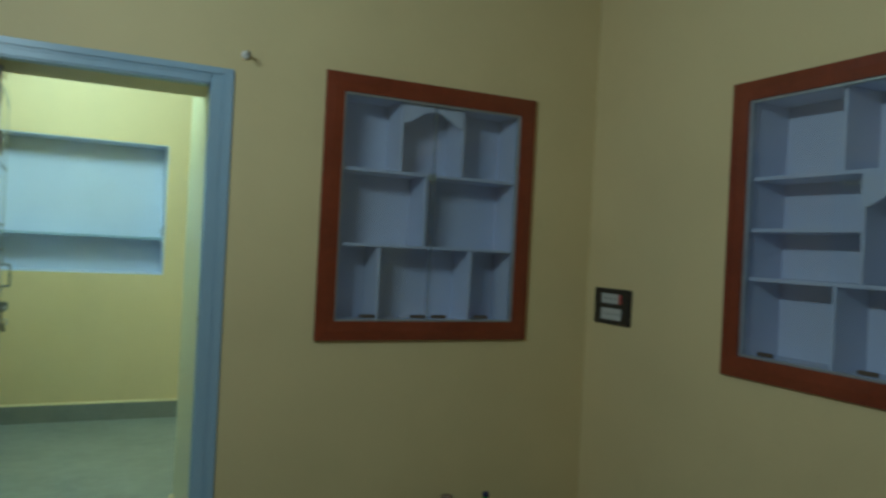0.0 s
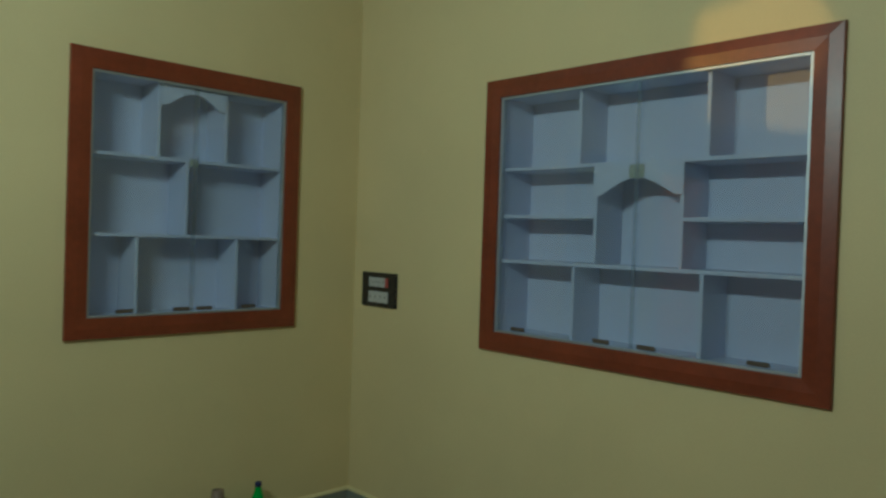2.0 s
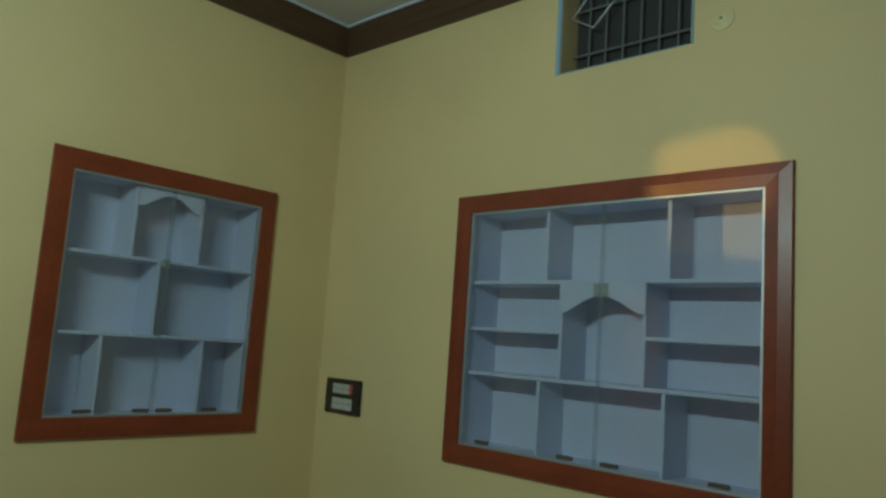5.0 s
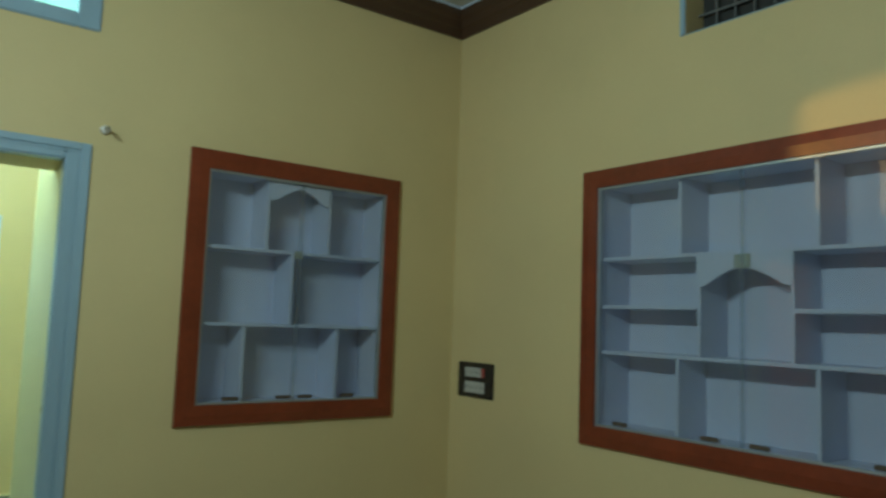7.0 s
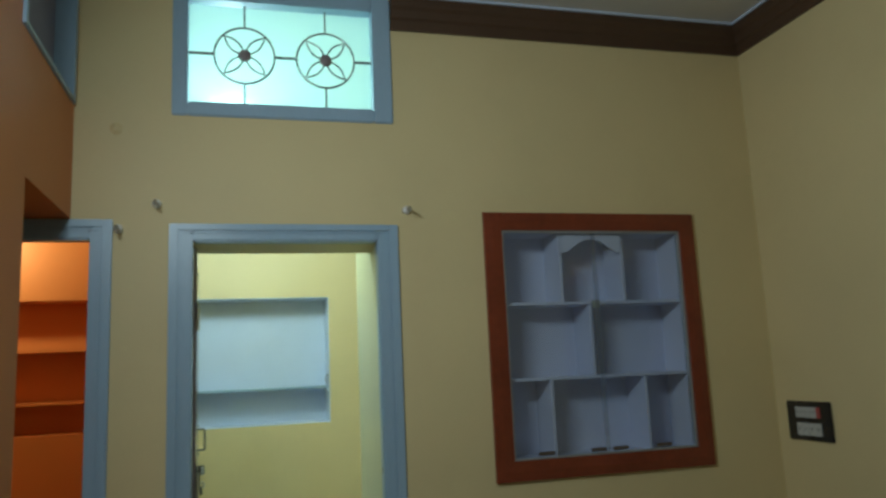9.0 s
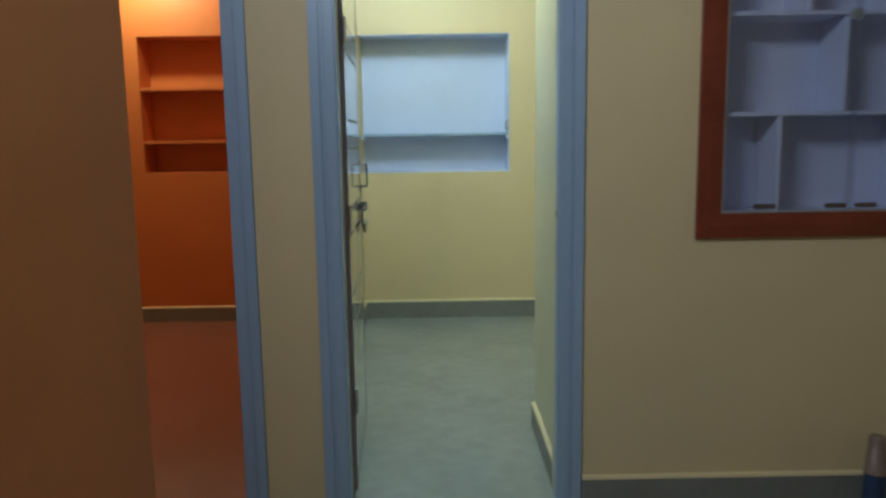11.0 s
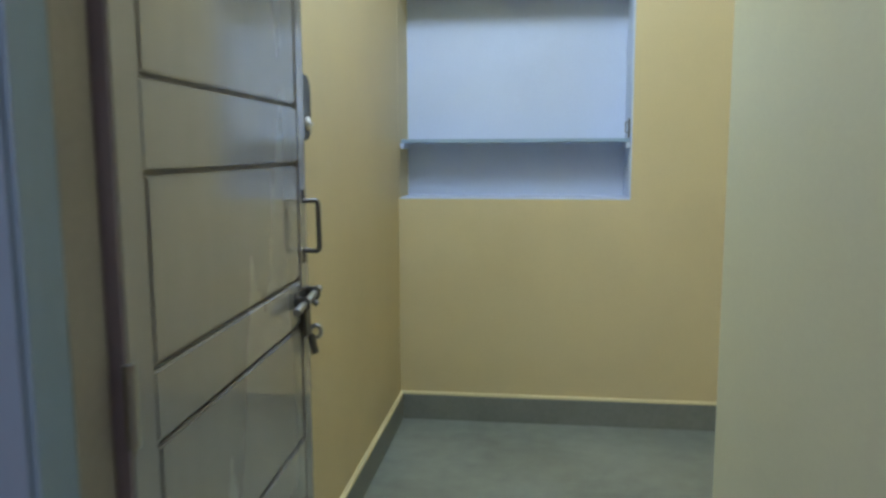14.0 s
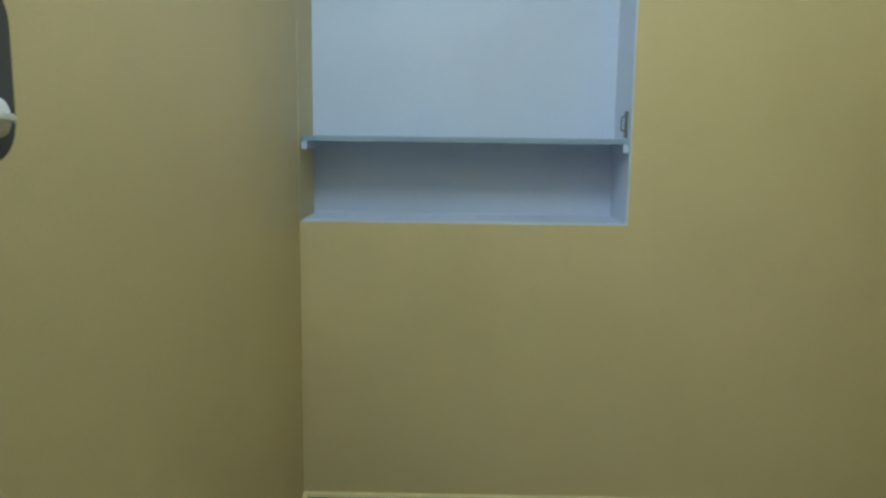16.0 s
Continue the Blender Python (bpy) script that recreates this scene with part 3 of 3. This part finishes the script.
# ---- white niche with a shelf ----
def niche(name, x0, x1, z0, z1, d, mat, label, open_side=False):
    bm = bmesh.new()
    y0, y1 = YB + 0.004, YB + d
    t = 0.01
    if not open_side:
        add_box(bm, (x0, y0, z0), (x0 + t, y1, z1))
    add_box(bm, (x1 - t, y0, z0), (x1, y1, z1))
    add_box(bm, (x0 + t, y0, z0), (x1 - t, y1, z0 + t))
    add_box(bm, (x0 + t, y0, z1 - t), (x1 - t, y1, z1))
    add_box(bm, (x0, y1, z0), (x1, y1 + t, z1))
    return tagged(ob_from(bm, name, mat), label, "niche", kind="structure")


niche("niche_white", XL - 0.004, 0.464, 1.056, 2.024, 0.25, WHITE, "white painted recess in the yellow wall", True)
tagged(box("wall_niche_side", (XL - 0.012, YB + 0.1205, 1.05), (XL + 0.0015, YB + 0.262, 2.03), YELLOW), "yellow painted side of the niche", "wall", kind="structure")
tagged(box("wall_niche_return", (XL - 0.0005, YB - 0.0005, 1.0605), (XL + 0.0015, YB + 0.12, 2.0195), YELLOW), "yellow painted side of the niche", "wall", kind="structure")
sh = tagged(box("shelf", (XL + 0.008, YB + 0.030, 1.318), (0.452, YB + 0.235, 1.336), BLUE, 0.002), "thin grey-white shelf board in the niche", "shelf")
for x0, x1 in ((XL + 0.0065, XL + 0.024), (0.436, 0.4535)):
    tagged(box("shelf_cleat", (x0, YB + 0.010, 1.292), (x1, YB + 0.20, 1.317), WHITE, 0.002), "white cleat carrying the niche shelf", "bracket", "niche shelf cleats")
clasp = group("shelf_clasp", "small steel clasp on the niche side", "clasp")
box("plate", (0.4475, YB + 0.045, 1.340), (0.4535, YB + 0.075, 1.425), DULL, 0.001, clasp)
tube("loop", [(0.446, YB + 0.05, 1.36), (0.434, YB + 0.05, 1.365), (0.434, YB + 0.05, 1.405), (0.446, YB + 0.05, 1.41)], 0.003, DULL, clasp)

niche("niche_orange", -2.144, -1.096, 1.076, 2.034, 0.22, ORANGE, "orange painted recess with shelves")
for z in (1.30, 1.67):
    tagged(box("niche_shelf", (-2.132, YB + 0.012, z - 0.012), (-1.108, YB + 0.219, z + 0.012), ORANGE, 0.003), "orange painted shelf slab in the recess", "shelf", "orange niche shelves")


# ---- switch plates ----
def switch_plate(name, m, w, h, rows, label):
    """Plate in the x-z plane facing -y, its centre at the origin."""
    e = group(name, label, "switch")
    box("plate", (-w / 2, -0.011, -h / 2), (w / 2, -0.0005, h / 2), BLACK, 0.004, e)
    for k, (za, zb, n, red) in enumerate(rows):
        ww = w * 0.56 / n
        for i in range(n):
            x = -w * 0.28 + i * ww
            box("rocker", (x + 0.001, -0.0145, za), (x + ww - 0.001, -0.0105, zb), REDP if red and i == n - 1 else ROCKER, 0.0015, e)
            if n > 2 and not (red and i == n - 1):
                box("mark", (x + ww * 0.42, -0.0152, za + (zb - za) * 0.42), (x + ww * 0.58, -0.0148, za + (zb - za) * 0.62), BLACK, 0, e)
    e.matrix_world = m
    return e


switch_plate("switch_plate", pose(XE, -0.208, 1.126, 0, 0, -90), 0.266, 0.168, [(0.014, 0.060, 6, True), (-0.062, -0.008, 4, False)], "black switch plate with white rockers in two rows")
switch_plate("switch_plate", pose(-3.005, YB, 1.06), 0.15, 0.10, [(-0.026, 0.026, 2, False)], "black-rimmed switch plate on the orange wall")
switch_plate("switch_plate", pose(1.43, YB, 1.119), 0.145, 0.10, [(-0.026, 0.026, 2, False)], "black-rimmed switch plate on the yellow wall")


# ---- wall plugs, hooks, round plates ----
def wall_hook(x, z):
    e = group("wall_hook", "small metal hook on a white wall plug", "hook", grp="wall hooks")
    p = lathe("plug", [(0.0, 0), (0.014, 0), (0.013, 0.012), (0.008, 0.016), (0.0005, 0.016)], OFFWHITE, e, 14)
    p.matrix_local = pose(0, 0, 0, 90, 0, 0)
    tube("hook", [(0, -0.012, 0), (0, -0.034, 0.002), (0.001, -0.050, 0.001), (0.002, -0.060, -0.006), (0.002, -0.062, -0.016)], 0.0045, STEEL, e)
    e.location, e.scale = (x, 0, z), (1.25, 1.25, 1.25)


for x, z in ((-0.516, 2.100), (0.470, 2.086), (-0.652, 2.0)):
    wall_hook(x, z)


def round_plate(m, r, mat, label):
    e = group("junction_cover", label, "cover plate")
    p = lathe("disc", [(0.0, 0), (r, 0), (r, 0.002), (r * 0.9, 0.004), (r * 0.62, 0.004), (r * 0.58, 0.006), (0.0005, 0.006)], mat, e, 24)
    if mat is CREAM:
        lathe("screw", [(0.0, 0.006), (0.005, 0.006), (0.005, 0.008), (0.0005, 0.008)], BLACK, e, 10)
    e.matrix_world = m


round_plate(pose(XE, -2.045, 2.579, 0, -90, 0), 0.045, CREAM, "round cream cover plate on the wall")
round_plate(pose(-0.668, 0, 2.398, 90, 0, 0), 0.024, YELLOW, "round yellow-painted cover plate on the wall")


# ---- black box on the inner wall ----
def wall_device():
    e = group("bell_unit", "black rounded plastic wall unit with a pale rotary knob", "wall unit")
    x0 = -0.526
    box("mount", (XL + 0.0005, 1.010, 1.325), (x0 - 0.0005, 1.100, 1.440), BLACK, 0.003, e)
    box("back_plate", (x0, 0.985, 1.300), (x0 + 0.006, 1.113, 1.473), SLATE, 0.002, e)
    box("top_lip", (x0, 0.985, 1.4735), (x0 + 0.007, 1.113, 1.476), OFFWHITE, 0, e)
    # a stadium-shaped body
    yc, zc, hw, hh = 1.058, 1.379, 0.036, 0.074
    outline = []
    n = 14
    for k in range(2 * n + 2):
        a = math.pi * (k if k <= n else k - 1) / n
        outline.append((hw * math.cos(a), (hh - hw) * (1 if k <= n else -1) + hw * math.sin(a)))
    for nm, xa, xb, sc, mt in (("body", x0 + 0.0062, x0 + 0.056, 1.0, BLACK), ("face", x0 + 0.0562, x0 + 0.062, 0.97, SLATE)):
        bm = bmesh.new()
        va = [bm.verts.new((xa, yc + y * sc, zc + z * sc)) for y, z in outline]
        vb = [bm.verts.new((xb, yc + y * sc * 0.985, zc + z * sc * 0.985)) for y, z in outline]
        bm.faces.new(va)
        bm.faces.new(vb[::-1])
        m = len(outline)
        for k in range(m):
            bm.faces.new([va[k], va[(k + 1) % m], vb[(k + 1) % m], vb[k]])
        ob_from(bm, nm, mt, e)
    for k in range(5):
        for s2 in (1, -1):
            z = zc + s2 * (hh - 0.004 - 0.007 * k)
            h = hw * math.sqrt(max(0.0, 1 - ((abs(z - zc) - (hh - hw)) / hw) ** 2))
            box("rib", (x0 + 0.012, yc - h - 0.0015, z - 0.0012), (x0 + 0.052, yc - h + 0.006, z + 0.0012), SLATE, 0, e)
    p = lathe("knob", [(0.0, 0), (0.0165, 0), (0.0155, 0.004), (0.0005, 0.005)], OFFWHITE, e, 24)
    p.matrix_world = pose(x0 + 0.0622, yc + 0.006, zc - 0.036, 0, 90, 0)
    box("knob_grip", (x0 + 0.0665, yc - 0.009, zc - 0.0395), (x0 + 0.073, yc + 0.020, zc - 0.0325), OFFWHITE, 0.002, e)


wall_device()


# ---- bottles on the floor ----
def bottle(name, label, loc, h, r, body, cap, neck):
    e = group(name, label, "bottle", loc)
    prof = [(0.0, 0.0), (r * 0.8, 0.0), (r, 0.012), (r, h * 0.30), (r * 0.93, h * 0.36), (r, h * 0.42), (r, h * 0.56), (r * 0.86, h * 0.68), (r * 0.52, h * 0.82), (neck, h * 0.90), (neck, h * 0.93)]
    lathe("body", prof, body, e)
    lathe("cap", [(0.0, h * 0.925), (neck * 1.15, h * 0.925), (neck * 1.15, h * 0.995), (neck, h), (0.0005, h)], cap, e, 18)


NAVY = material("navy_plastic", (0.015, 0.02, 0.09), 0.4)
bottle("plastic_bottle", "green plastic soft drink bottle with a dark blue cap", (1.625, -0.075, 0), 0.262, 0.036, GREEN, NAVY, 0.013)
bt = group("plastic_bottle", "dark bottle capped with an upturned brown tumbler", "bottle", (1.428, -0.075, 0))
lathe("body", [(0.0, 0), (0.030, 0), (0.034, 0.01), (0.034, 0.12), (0.030, 0.15), (0.016, 0.19), (0.014, 0.22)], TEAL, bt)
lathe("tumbler", [(0.036, 0.135), (0.034, 0.135), (0.026, 0.262), (0.024, 0.266), (0.0005, 0.266)], material("brown_cup_plastic", (0.22, 0.16, 0.12), 0.4), bt)
